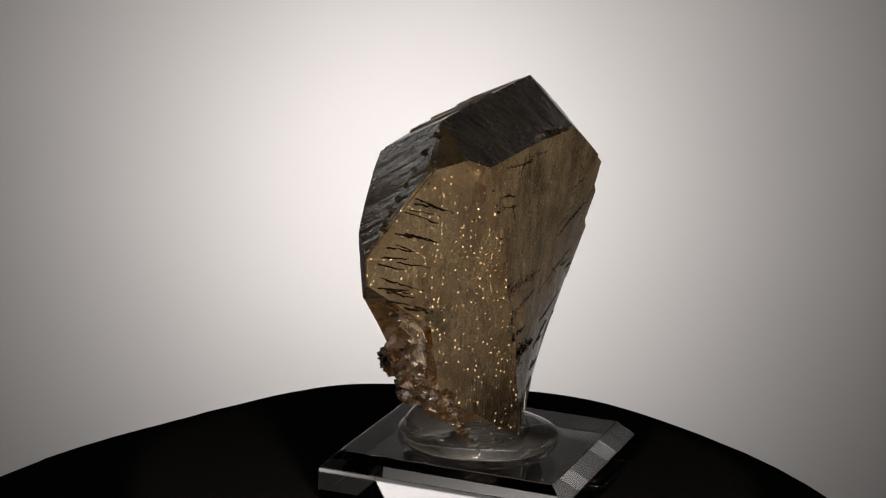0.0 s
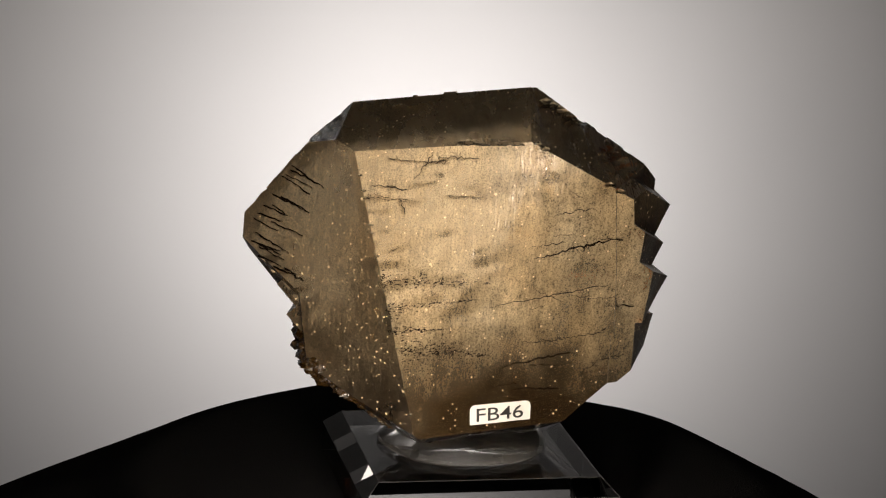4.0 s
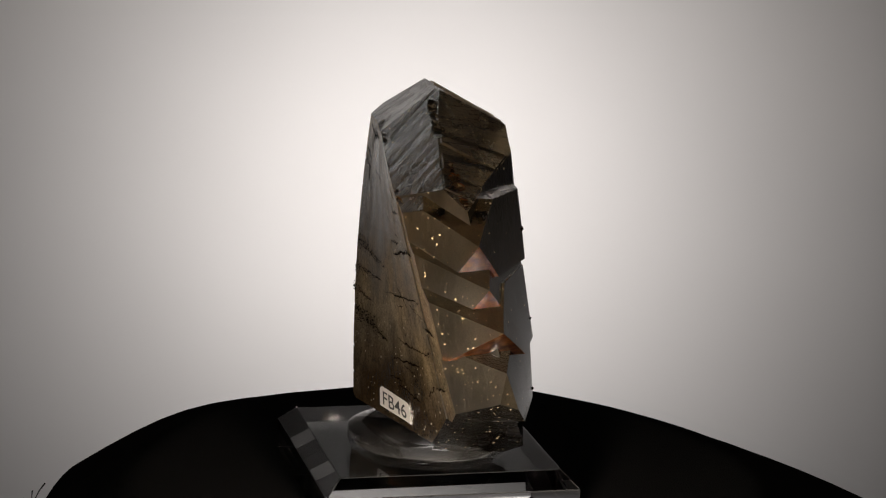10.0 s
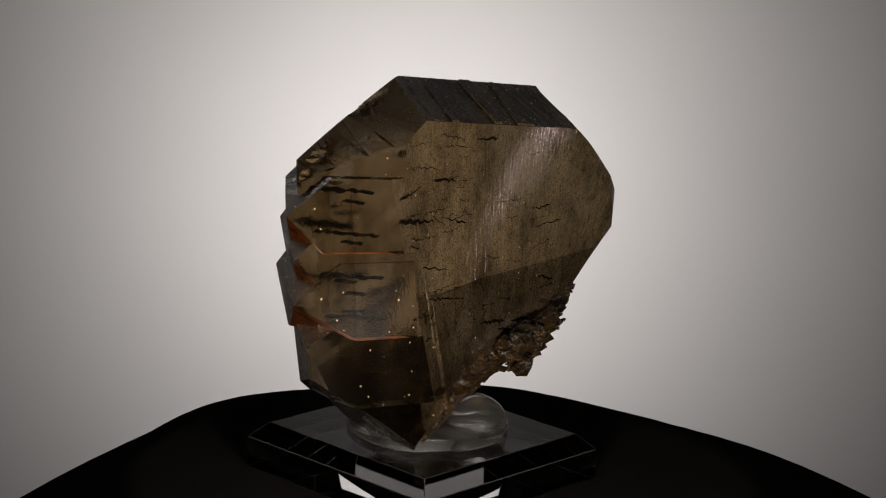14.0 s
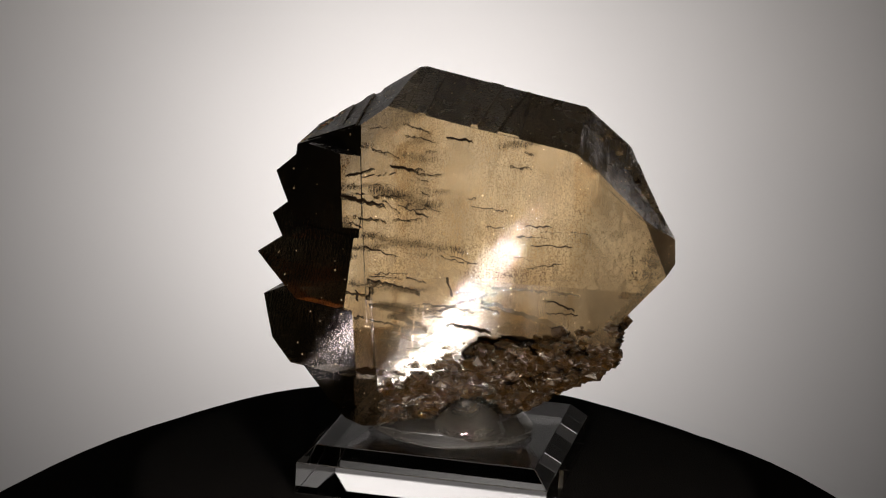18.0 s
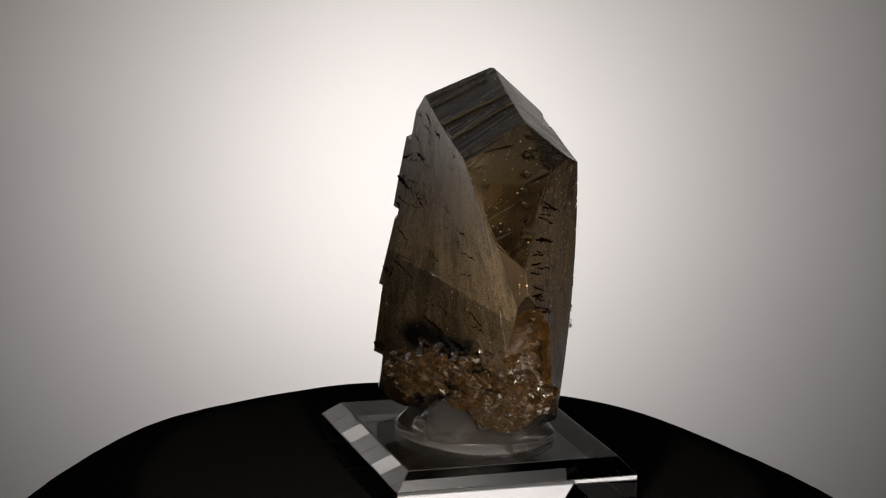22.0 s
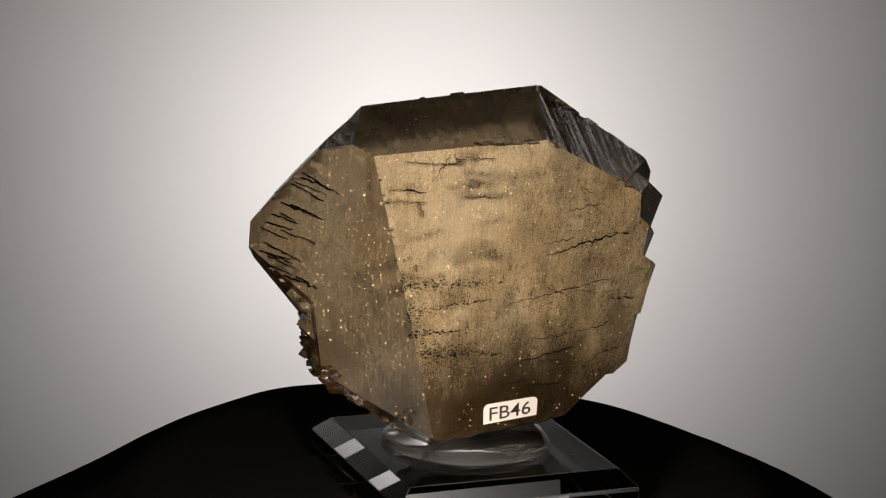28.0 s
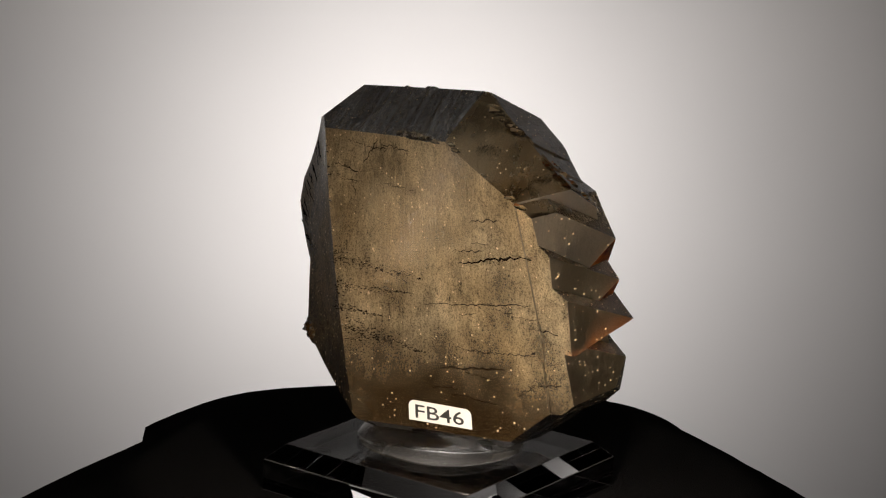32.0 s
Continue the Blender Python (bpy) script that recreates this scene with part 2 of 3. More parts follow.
# ---- mesh helpers ----
def mesh_of(name, bm, mat, smooth=False):
    me = bpy.data.meshes.new(name)
    bm.normal_update()
    bm.to_mesh(me)
    bm.free()
    for p in me.polygons:
        p.use_smooth = smooth
    me.materials.append(mat)
    return me


def part(name, bm, mat, parent=None, label="", smooth=False):
    ob = new(name, mesh_of(name, bm, mat, smooth))
    ob.parent = parent
    return tagged(ob, label)


def box(bm, lo, hi):
    vs = [bm.verts.new((x, y, z)) for x in (lo[0], hi[0]) for y in (lo[1], hi[1]) for z in (lo[2], hi[2])]
    for f in ((0, 1, 3, 2), (4, 6, 7, 5), (0, 4, 5, 1), (2, 3, 7, 6), (0, 2, 6, 4), (1, 5, 7, 3)):
        bm.faces.new([vs[i] for i in f])
    return bm


def convex(planes, lo=(-60, -40, -5), hi=(60, 40, 100)):
    """A convex solid: a box cut by half spaces (point, outward normal)."""
    bm = box(bmesh.new(), lo, hi)
    for co, no in planes:
        geom = bm.verts[:] + bm.edges[:] + bm.faces[:]
        cut = bmesh.ops.bisect_plane(bm, geom=geom, plane_co=co, plane_no=Vector(no).normalized(), clear_outer=True)
        edges = [e for e in cut["geom_cut"] if isinstance(e, bmesh.types.BMEdge)]
        if edges:
            bmesh.ops.contextual_create(bm, geom=edges)
        bmesh.ops.remove_doubles(bm, verts=bm.verts[:], dist=1e-4)
    bmesh.ops.recalc_face_normals(bm, faces=bm.faces[:])
    return bm


def three(a, b, c, inside=(0, 5, 45)):
    """The half space through three points that keeps the inside point."""
    a, b, c = Vector(a), Vector(b), Vector(c)
    n = (b - a).cross(c - a).normalized()
    return a, (-n if (Vector(inside) - a).dot(n) > 0 else n)


# ---- the setting ----
def room():
    # unseen room, added to close the scene for reflections
    bm = bmesh.new()
    box(bm, (-2.0, -2.2, -0.9), (2.0, 2.2, -0.88))
    tagged(part("floor", bm, WALLS), "unseen dim grey floor added below the set", "floor", kind="structure")
    for nm, lo, hi in (("wall_north", (-2.0, 2.2, -0.9), (2.0, 2.3, 1.7)), ("wall_south", (-2.0, -2.3, -0.9), (2.0, -2.2, 1.7)),
                       ("wall_east", (2.0, -2.3, -0.9), (2.1, 2.3, 1.7)), ("wall_west", (-2.1, -2.3, -0.9), (-2.0, 2.3, 1.7))):
        tagged(part(nm, box(bmesh.new(), lo, hi), WALLS), "unseen dim grey wall added around the set", "wall", kind="structure")
    tagged(part("ceiling", box(bmesh.new(), (-2.1, -2.3, 1.7), (2.1, 2.3, 1.8)), WALLS), "unseen dim grey ceiling added over the set", "ceiling", kind="structure")


def backdrop():
    bm = bmesh.new()
    rows = []
    for i in range(19):
        z = -0.34 + 1.14 * i / 18
        rows.append([bm.verts.new((-0.7 + 1.4 * j / 22, 0.5 + 0.004 * math.sin(3 * j / 22 + 1), z)) for j in range(23)])
    for a, b in zip(rows, rows[1:]):
        for j in range(22):
            bm.faces.new((a[j], a[j + 1], b[j + 1], b[j]))
    ob = part("backdrop", bm, PAPER, smooth=True)
    tagged(ob, "plain white paper backdrop lit from behind", "backdrop", kind="structure")


def table():
    bm = box(bmesh.new(), (-0.62, -0.30, -0.37), (0.62, 0.72, -0.34))
    bmesh.ops.bevel(bm, geom=bm.edges[:], offset=0.003, segments=2, affect="EDGES")
    top = new("table")
    part("tabletop", bm, TABLE, top)
    for x in (-0.55, 0.55):
        for y in (-0.3, 0.7):
            part("leg", box(bmesh.new(), (x - 0.02, y - 0.02, -0.88), (x + 0.02, y + 0.02, -0.37)), TABLE, top)
    tagged(top, "dark painted table under the turntable", "table")


# ---- turntable with its cloth ----
FOLDS = (-0.023, -0.0084, -0.1441, -0.1814, 0.0681, 0.0897, -0.0701, 0.0693, 0.0136, -0.136, -0.0935, 0.3272, 0.2044, -0.1551, 0.2299, -0.1245, -0.0632, 0.0107)
TUCKS = (-160, -101, 92, 148)


def cloth_height(r, a):
    """Drop of the draped velvet below the platter's top at radius r and bearing a."""
    d = max(0.0, r - 0.0622)
    steep = 0.1616 + sum(FOLDS[2 * k] * math.cos((k + 1) * a) + FOLDS[2 * k + 1] * math.sin((k + 1) * a) for k in range(9))
    fall = math.exp(steep) * d * d / (d + 0.0229)
    return 0.0006 - fall - 4.0 * max(0.0, r - tuck(a))


def tuck(a):
    """Where the cloth hangs straight down: nearer the platter at corners placed to fit the outline the camera sees."""
    reach = 0.125
    for c in TUCKS:
        gap = abs((math.degrees(a) - c + 180) % 360 - 180)
        reach = min(reach, 0.0815 + 0.0000030 * gap ** 3)
    return reach


def cloth_hem(a):
    return min(0.128, tuck(a) + 0.022) + 0.001 * math.sin(9 * a) + 0.0006 * math.sin(23 * a)


def turntable():
    top = new("turntable")
    bm = bmesh.new()
    bmesh.ops.create_cone(bm, cap_ends=True, segments=72, radius1=0.062, radius2=0.062, depth=0.339)
    bmesh.ops.translate(bm, verts=bm.verts[:], vec=(0, 0, -0.1705))
    part("platter", bm, TABLE, top, "dark round turntable body")
    bm = bmesh.new()
    rng = random.Random(4)
    N, rings = 240, [0.0, 0.02, 0.04, 0.055, 0.060, 0.0625, 0.065, 0.068, 0.072, 0.077, 0.083, 0.09, 0.1, 0.11, 1.0]
    for side in (0.0, -0.0012):
        last = None
        for r in rings[1:]:
            row = []
            for i in range(N):
                a = 2 * math.pi * i / N
                q = min(r, cloth_hem(a))
                row.append(bm.verts.new((q * math.cos(a), q * math.sin(a), cloth_height(q, a) + side)))
            if last:
                for i in range(N):
                    k = (i + 1) % N
                    if (last[i].co - row[i].co).length > 1e-6 or (last[k].co - row[k].co).length > 1e-6:
                        bm.faces.new((last[i], row[i], row[k], last[k]))
            else:
                bm.faces.new(row)
            last = row
    bmesh.ops.remove_doubles(bm, verts=bm.verts[:], dist=1e-6)
    part("velvet_cloth", bm, VELVET, top, "black velvet cloth draped over the platter", True)
    bm = bmesh.new()
    for c in TUCKS + (-40, 20, 60, -70):
        for i in range(46):
            a = radians(c + rng.gauss(0, 7))
            r = tuck(a) + rng.uniform(-0.002, 0.006)
            p = Vector((r * math.cos(a), r * math.sin(a), cloth_height(r, a)))
            d = Vector((math.cos(a + rng.gauss(0, 0.7)), math.sin(a + rng.gauss(0, 0.7)), rng.uniform(-1.2, 0.5))) * rng.uniform(0.001, 0.0028)
            ring = None
            for k in range(4):
                w = 0.0003 * (1 - 0.28 * k)
                q = p + d * k * 0.5 + Vector((0, 0, -0.0005 * k * k))
                now = [bm.verts.new(q + Vector((w * math.cos(2.1 * j), w * math.sin(2.1 * j), 0.3 * w * j))) for j in range(3)]
                if ring:
                    for j in range(3):
                        bm.faces.new((ring[j], ring[(j + 1) % 3], now[(j + 1) % 3], now[j]))
                ring = now
    tagged(part("frayed_threads", bm, VELVET, top), "frayed black threads at the hem", kind="stuff")
    tagged(top, "round turntable draped in black velvet cloth", "turntable")
    return top


# ---- acrylic base ----
def plinth():
    top = new("display_base")
    bm = box(bmesh.new(), (-25 * MM, -25 * MM, 0), (25 * MM, 25 * MM, 9.5 * MM))
    up = [e for e in bm.edges if all(v.co.z > 0.005 for v in e.verts)]
    bmesh.ops.bevel(bm, geom=up, offset=3.15 * MM, segments=1, affect="EDGES", profile=0.5)
    bmesh.ops.bevel(bm, geom=bm.edges[:], offset=0.12 * MM, segments=1, affect="EDGES")
    m = pose(6.3 * MM, -0.1 * MM, 0.7 * MM, 0, 0, 70.9)
    bmesh.ops.transform(bm, matrix=m, verts=bm.verts[:])
    for f in bm.faces:
        f.material_index = 1 if f.calc_area() < 3e-5 else 0
    block = part("acrylic_block", bm, ACRYLIC, top)
    block.data.materials.append(EDGE)
    tagged(top, "thick clear see-through acrylic stand under the crystal", "display base")
    return top


def gel():
    """A pressed cushion of clear gel with one raised lobe."""
    top = new("mounting_gel")
    bm = bmesh.new()
    N, rows, last = 84, 30, None
    for k in range(rows + 1):
        f = math.cos(0.5 * math.pi * k / rows) ** 0.7
        row = []
        for i in range(N):
            a = 2 * math.pi * i / N
            w = f * (1 + 0.03 * math.sin(2 * a + 1) + 0.02 * math.sin(5 * a))
            h = 3.1 * (1 - f ** 6) ** 0.5
            bulge = 1 + 0.05 * math.sin(math.pi * min(1.0, h / 2.4))
            row.append(bm.verts.new((15.2 * w * bulge * math.cos(a) + 5.4, 16.6 * w * bulge * math.sin(a) - 0.7, h)))
        if last:
            for i in range(N):
                bm.faces.new((last[i], last[(i + 1) % N], row[(i + 1) % N], row[i]))
        else:
            bm.faces.new(row[::-1])
        last = row
    bmesh.ops.remove_doubles(bm, verts=bm.verts[:], dist=1e-3)
    lobe = bmesh.new()
    bmesh.ops.create_uvsphere(lobe, u_segments=48, v_segments=28, radius=1)
    for v in lobe.verts:
        x, y, z = v.co
        k = 1 + 0.05 * math.sin(4 * x + 1) * math.cos(3 * y) + 0.04 * math.sin(5 * z + 2 * x)
        v.co = to_turntable(Vector((7.4 * k * x * (1 - 0.25 * z) - 1.6, 5.8 * k * y * (1 - 0.25 * z) - 3.6, 12.8 + 2.4 * k * z + 3.4 * max(0.0, z)))) / MM - Vector((0, 0, 10.25))
    whole = joined([bm, lobe])
    place = Matrix.Translation((0, 0, 10.25 * MM)) @ Matrix.Diagonal((MM, MM, MM, 1))
    bmesh.ops.transform(whole, matrix=place, verts=whole.verts[:])
    part("cushion", whole, GEL, top, "flat round gel cushion with one raised lobe", True)
    return tagged(top, "milky clear soft gel cushion between crystal and stand", "gel")


# ---- the crystal: parallel quartz individuals, twisted about the upright axis ----
TWIST = 0.0075              # radians per millimetre of height
MIDDLE = 55.0


FRONT = ((0, 16.41, 55), (-0.02, 0.999, -0.046))
BACK = ((0, -6.2, 55), (-0.02, -1, 0.02))
LEFT = ((-30.09, 7.36, 51.66), (-0.634, 0.762, -0.131))


def wedge(tip, n=5.7):
    """The two upright bevels that meet in the toothed edge."""
    return [((tip, n, 0), (0.76, 0.65, 0)), ((tip, n, 0), (0.56, -0.828, 0))]


def upper_planes():
    A, B, K, tip = (10.9, 8.1, 81.6), (-23, 7.4, 78.4), (-23, -3.3, 72.9), (-42.6, -1.7, 55.6)
    return [
        three(A, B, (10.5, 17.6, 73.9)),                          # top front
        three(K, B, (13.3, -6.5, 76.2)),                          # top back
        three(A, (10.7, 17.6, 73.9), (31.4, 17.3, 62.6)),         # top right, front
        three((16.5, 8, 80.2), (35.2, 5.5, 65.6), (23.4, -8.0, 68.3)),
        three(B, tip, (-35.2, 5.5, 65.5)),                        # top left, front
        three(B, (-40, -4.3, 57), K),                             # top left, back
        FRONT, BACK, LEFT, *wedge(36.6),
        three((-37.8, -5.4, 58.1), (-41, -5.5, 48.1), (-42.8, -2.9, 53.5)),  # back left
        three((-42.3, -2.5, 50.4), (-31.9, -1.8, 38.9), (-34, 4, 43.2)),
        ((-42.6, 0, 53), (-1, 0, 0)),
        ((0, 0, 34), (0, 0, -1)),
        three((-24.4, 16.7, 72.6), (-28.6, 12.0, 71.8), B),
    ]


def ledges(face, count, lowest, u0, u1, rng):
    """Growth steps on a sloping end face: slabs a little proud of it, across the crystal."""
    made = []
    for i in range(count):
        planes = []
        a = rng.uniform(u0, u1)
        b = a + rng.uniform(1.2, 7.0)
        lift = rng.uniform(0.12, lowest)
        for k, (co, no) in enumerate(upper_planes()):
            no = Vector(no).normalized() + Vector((rng.uniform(-1, 1), rng.uniform(-1, 1), rng.uniform(-1, 1))) * 0.004
            planes.append((Vector(co) + no * (lift if k == face else -rng.uniform(0.03, 0.25)), no))
        lean = rng.uniform(-0.12, 0.12)
        planes += [((b, 5, 70), (1, lean, 0.1)), ((a, 5, 70), (-1, lean, 0.1)), ((0, 0, 50 + rng.random()), (0, 0, -1))]
        made.append(convex(planes))
    return made


def upper_body():
    return convex(upper_planes())


def lower_body():
    return convex([
        ((0, 16.36, 55), (-0.021, 0.999, -0.046)), ((0, -6.34, 55), (-0.021, -1, 0.021)), ((-30.05, 7.33, 51.66), (-0.635, 0.762, -0.130)), *wedge(35.9, 5.8),
        ((-31.5, -1, 35), (-0.97, -0.1, -0.1)),
        ((-25, 0, 22.5), (-0.62, 0.1, -0.78)),
        ((-9, 5, 10.2), (-0.3, 0.1, -0.95)),
        ((0, 2, 10.5), (0.08, 0.1, -1)),
        ((0, 15, 15.5), (0, 0.5, -0.86)),
        ((34.6, 3, 25.2), (0.62, 0.22, -0.75)),
        ((24, -3, 13.6), (0.3, -0.25, -0.9)),
        ((-12, -6.5, 28.0), (-0.15, -0.78, -0.58)),
        ((0, 0, 43.2), (0.07, 0.12, 1)),
    ])


def tooth(tip, z, n, up, down, reach=7):
    j = 0.12 * math.sin(1.7 * z)
    return convex([
        ((0, 16.2 + j, 55), (-0.02 + 0.03 * j, 0.999, -0.046)), ((0, -6.0 + j, 55), (-0.02, -1, 0.02 + 0.04 * j)),
        ((tip, n, z), (0.76, 0.65 + 0.8 * j, 0.9 * j)), ((tip, n, z), (0.56 + 0.6 * j, -0.828, -0.8 * j)),
        ((tip, n, z), (up[0], 0.06, up[1])),
        ((tip, n, z), (down[0], -0.05, down[1])),
        ((0, 0, z + reach), (0, 0, 1)),
        ((0, 0, z - reach), (0, 0, -1)),
        ((14, 0, 0), (-1, 0, 0)), ((36.0, 3, 25.0), (0.62, 0.2, -0.75)),
        three((10.9, 8.1, 81.2 + j), (10.7, 17.6, 73.5), (31.4, 17.3, 62.2 - j)),
    ])


def side_step(tip, z, n, half):
    """A small pointed individual on the narrow edge opposite the teeth."""
    return convex([
        ((-30, 7.2 + 0.01 * z, 51.66), (-0.634, 0.765, -0.12)), ((0, -5.2 - 0.01 * z, 55), (-0.02, -1, 0.02)),
        ((tip, n, z), (-0.7, 0, 0.71)), ((tip, n, z), (-0.75, 0, -0.66)),
        ((tip, n, z), (-0.5, -0.86, 0)), ((tip, n, z), (-0.55, 0.83, 0)),
        ((0, 0, z + half), (0, 0, 1)), ((0, 0, z - half), (0, 0, -1)), ((-12, 0, 0), (1, 0, 0)),
    ])


def blade(u0, z0, u1, z1, n, deep, thick, side, out=0.6, wave=0.38, rise=0.0):
    """A thin jagged wedge along a fissure in a broad face; side is 1 in front, -1 behind."""
    d = Vector((u1 - u0, 0, z1 - z0))
    L = d.length
    d.normalize()
    up = Vector((-d.z, 0, d.x))
    jag = random.Random(int(100 * (u0 + 3 * z0)))
    count = max(4, min(26, int(L / 0.6)))
    lead = u0 < 6 and side < 0 or u0 < -28
    bm = bmesh.new()
    vs = []
    for i in range(count + 1):
        k = i / count
        w = 0.10 + 0.9 * min(1.0, 6 * k, 6 - 6 * k) * (1 - 0.75 * (k if lead else 1 - k)) * jag.uniform(0.6, 1.0)
        p = Vector((u0, n + rise * k, z0)) + d * (L * k) + up * (0.75 * wave * jag.uniform(-1, 1) * (0 < i < count))
        dent, tilt = Vector((0, -side * deep * (0.35 + 0.65 * w), 0)), up * (-0.5 * deep)
        lip = Vector((0, side * out, 0))
        vs.append([bm.verts.new(p + lip + up * (thick * w * 0.8)), bm.verts.new(p + dent + tilt), bm.verts.new(p + lip - up * (thick * w * 0.8))])
    for a, b in zip(vs, vs[1:]):
        for i in range(3):
            bm.faces.new((a[i], b[i], b[(i + 1) % 3], a[(i + 1) % 3]))
    bm.faces.new(vs[0][::-1])
    bm.faces.new(vs[-1])
    bmesh.ops.recalc_face_normals(bm, faces=bm.faces[:])
    return bm


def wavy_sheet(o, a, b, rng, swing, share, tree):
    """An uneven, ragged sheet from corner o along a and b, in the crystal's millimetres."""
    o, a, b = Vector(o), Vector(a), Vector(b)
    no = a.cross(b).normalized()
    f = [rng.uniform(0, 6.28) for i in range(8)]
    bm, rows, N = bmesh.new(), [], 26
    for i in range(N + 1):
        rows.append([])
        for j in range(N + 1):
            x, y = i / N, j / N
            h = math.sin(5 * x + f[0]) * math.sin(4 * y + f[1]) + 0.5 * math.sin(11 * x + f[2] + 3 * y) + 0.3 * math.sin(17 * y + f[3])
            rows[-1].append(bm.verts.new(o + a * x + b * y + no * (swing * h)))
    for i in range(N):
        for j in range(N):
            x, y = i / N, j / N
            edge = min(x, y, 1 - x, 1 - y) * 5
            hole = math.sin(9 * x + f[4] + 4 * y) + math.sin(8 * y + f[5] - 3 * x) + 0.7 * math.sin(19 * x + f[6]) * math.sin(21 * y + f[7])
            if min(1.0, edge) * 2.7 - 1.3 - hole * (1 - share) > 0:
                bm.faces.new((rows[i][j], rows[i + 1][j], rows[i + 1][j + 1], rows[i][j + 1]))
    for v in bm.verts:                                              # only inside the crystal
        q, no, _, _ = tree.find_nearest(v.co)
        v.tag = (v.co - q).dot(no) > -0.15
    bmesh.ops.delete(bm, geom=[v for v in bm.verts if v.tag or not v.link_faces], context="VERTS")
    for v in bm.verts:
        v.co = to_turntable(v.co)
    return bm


def feather(u0, u1, z0, z1, wide, rng):
    """A wisp of fine dark flecks on the broad face, thinning out along its length."""
    bm = bmesh.new()
    for i in range(int(60 * wide)):
        k = rng.random() ** 1.5
        u, z = u0 + (u1 - u0) * k, z0 + (z1 - z0) * k + rng.gauss(0, 0.36) * wide * (1.05 - k)
        a, b = rng.uniform(0.1, 0.42), rng.uniform(0.05, 0.13)
        face = [bm.verts.new(on_front(u + x * a, z + y * b + 0.3 * x * b, 0.04)) for x, y in ((-1, 0), (0, -1), (1, 0.2), (0.1, 1))]
        tip = bm.verts.new(on_front(u, z, -0.3))
        bm.faces.new(face)
        for j in range(4):
            bm.faces.new((face[(j + 1) % 4], face[j], tip))
    bmesh.ops.recalc_face_normals(bm, faces=bm.faces[:])
    return bm


def joined(solids, cuts=()):
    """One closed mesh from overlapping solids, with thin cuts taken out; a cut that fails is left out."""
    best, size = solids[0], solids[0].calc_volume()
    for i, bm in enumerate((*solids[1:], *cuts)):
        obs = []
        for b in (best, bm):
            me = bpy.data.meshes.new("solid")
            b.to_mesh(me)
            obs.append(new("solid", me))
        k = obs[0].modifiers.new("join", "BOOLEAN")
        k.operation, k.object, k.solver = ("UNION" if i < len(solids) - 1 else "DIFFERENCE"), obs[1], "EXACT"
        me = bpy.data.meshes.new_from_object(obs[0].evaluated_get(bpy.context.evaluated_depsgraph_get()))
        out = bmesh.new()
        out.from_mesh(me)
        for data in [o.data for o in obs]:
            bpy.data.meshes.remove(data)
        bpy.data.meshes.remove(me)
        now = out.calc_volume()
        if all(len(e.link_faces) == 2 for e in out.edges) and (size - 1 < now if i < len(solids) - 1 else size - 40 < now < size + 0.1):
            best, size = out, now
    return best


def to_turntable(v):
    """From the crystal's millimetres (along, out, up) to the turntable's metres, with the twist."""
    k = TWIST * (v[2] - MIDDLE)
    u = v[0] * math.cos(k) - (v[1] - 5) * math.sin(k)
    n = v[0] * math.sin(k) + (v[1] - 5) * math.cos(k) + 5
    c, s = math.cos(SIDE), math.sin(SIDE)
    return Vector((-s * u + c * n, c * u + s * n, v[2])) * MM


SUTURES_FRONT = ((11, 50.6, 33, 54.6, 2.2, 0.75), (10, 52.9, 17, 54, 0.8, 0.3), (15, 59.6, 22, 61, 1.0, 0.35), (2, 40.8, 31, 45, 1.5, 0.35),
                 (4.5, 28.5, 19, 30.6, 2.0, 0.6), (25, 35, 34, 35.6, 2.0, 0.7), (12, 33.2, 26, 34.8, 0.7, 0.25), (7, 23.6, 17, 23, 1.4, 0.5),
                 (16, 68, 24, 68.3, 1.5, 0.6), (-20, 64.7, -13, 64, 0.8, 0.4), (-23, 71.5, -10, 72.5, 0.7, 0.35), (-12, 66, -8, 71, 0.6, 0.3))
SUTURES_BACK = ((4.1, 37.5, 23.3, 40.1, 1.6, 0.3), (-7.7, 42, 4.1, 37.5, 1.6, 0.3), (-24, 42.6, -6.6, 43, 2.0, 0.5), (-21.7, 34.9, -4.7, 40.2, 3.0, 1.1),
                (6, 33.6, 12.4, 36.1, 3.0, 1.1), (-0.3, 29.8, 14.8, 32.8, 3.0, 0.9), (-16.9, 30.8, -7.4, 33.6, 3.0, 1.0), (11.4, 24.3, 20.7, 24.9, 3.0, 1.2),
                (-0.3, 29, 11.3, 26, 1.0, 0.3), (-33.8, 69, -25.2, 68.2, 1.6, 0.6), (-37.9, 64.5, -25.6, 61, 1.6, 0.6), (7.1, 64.4, 13, 65.2, 1.2, 0.45),
                (14, 57.3, 23, 58.2, 2.0, 0.7), (5.1, 55.8, 11.4, 57.7, 0.9, 0.3), (11.3, 47.4, 18.7, 48.9, 0.9, 0.3), (-4, 71.7, 1.3, 71.8, 1.2, 0.4),
                (-19.2, 56.1, -13.8, 55.8, 0.8, 0.28), (-23, 52.4, -14.8, 52.1, 0.8, 0.25), (16.2, 64.2, 22, 62.2, 0.9, 0.35), (10, 50.3, 20, 51.5, 0.8, 0.25))


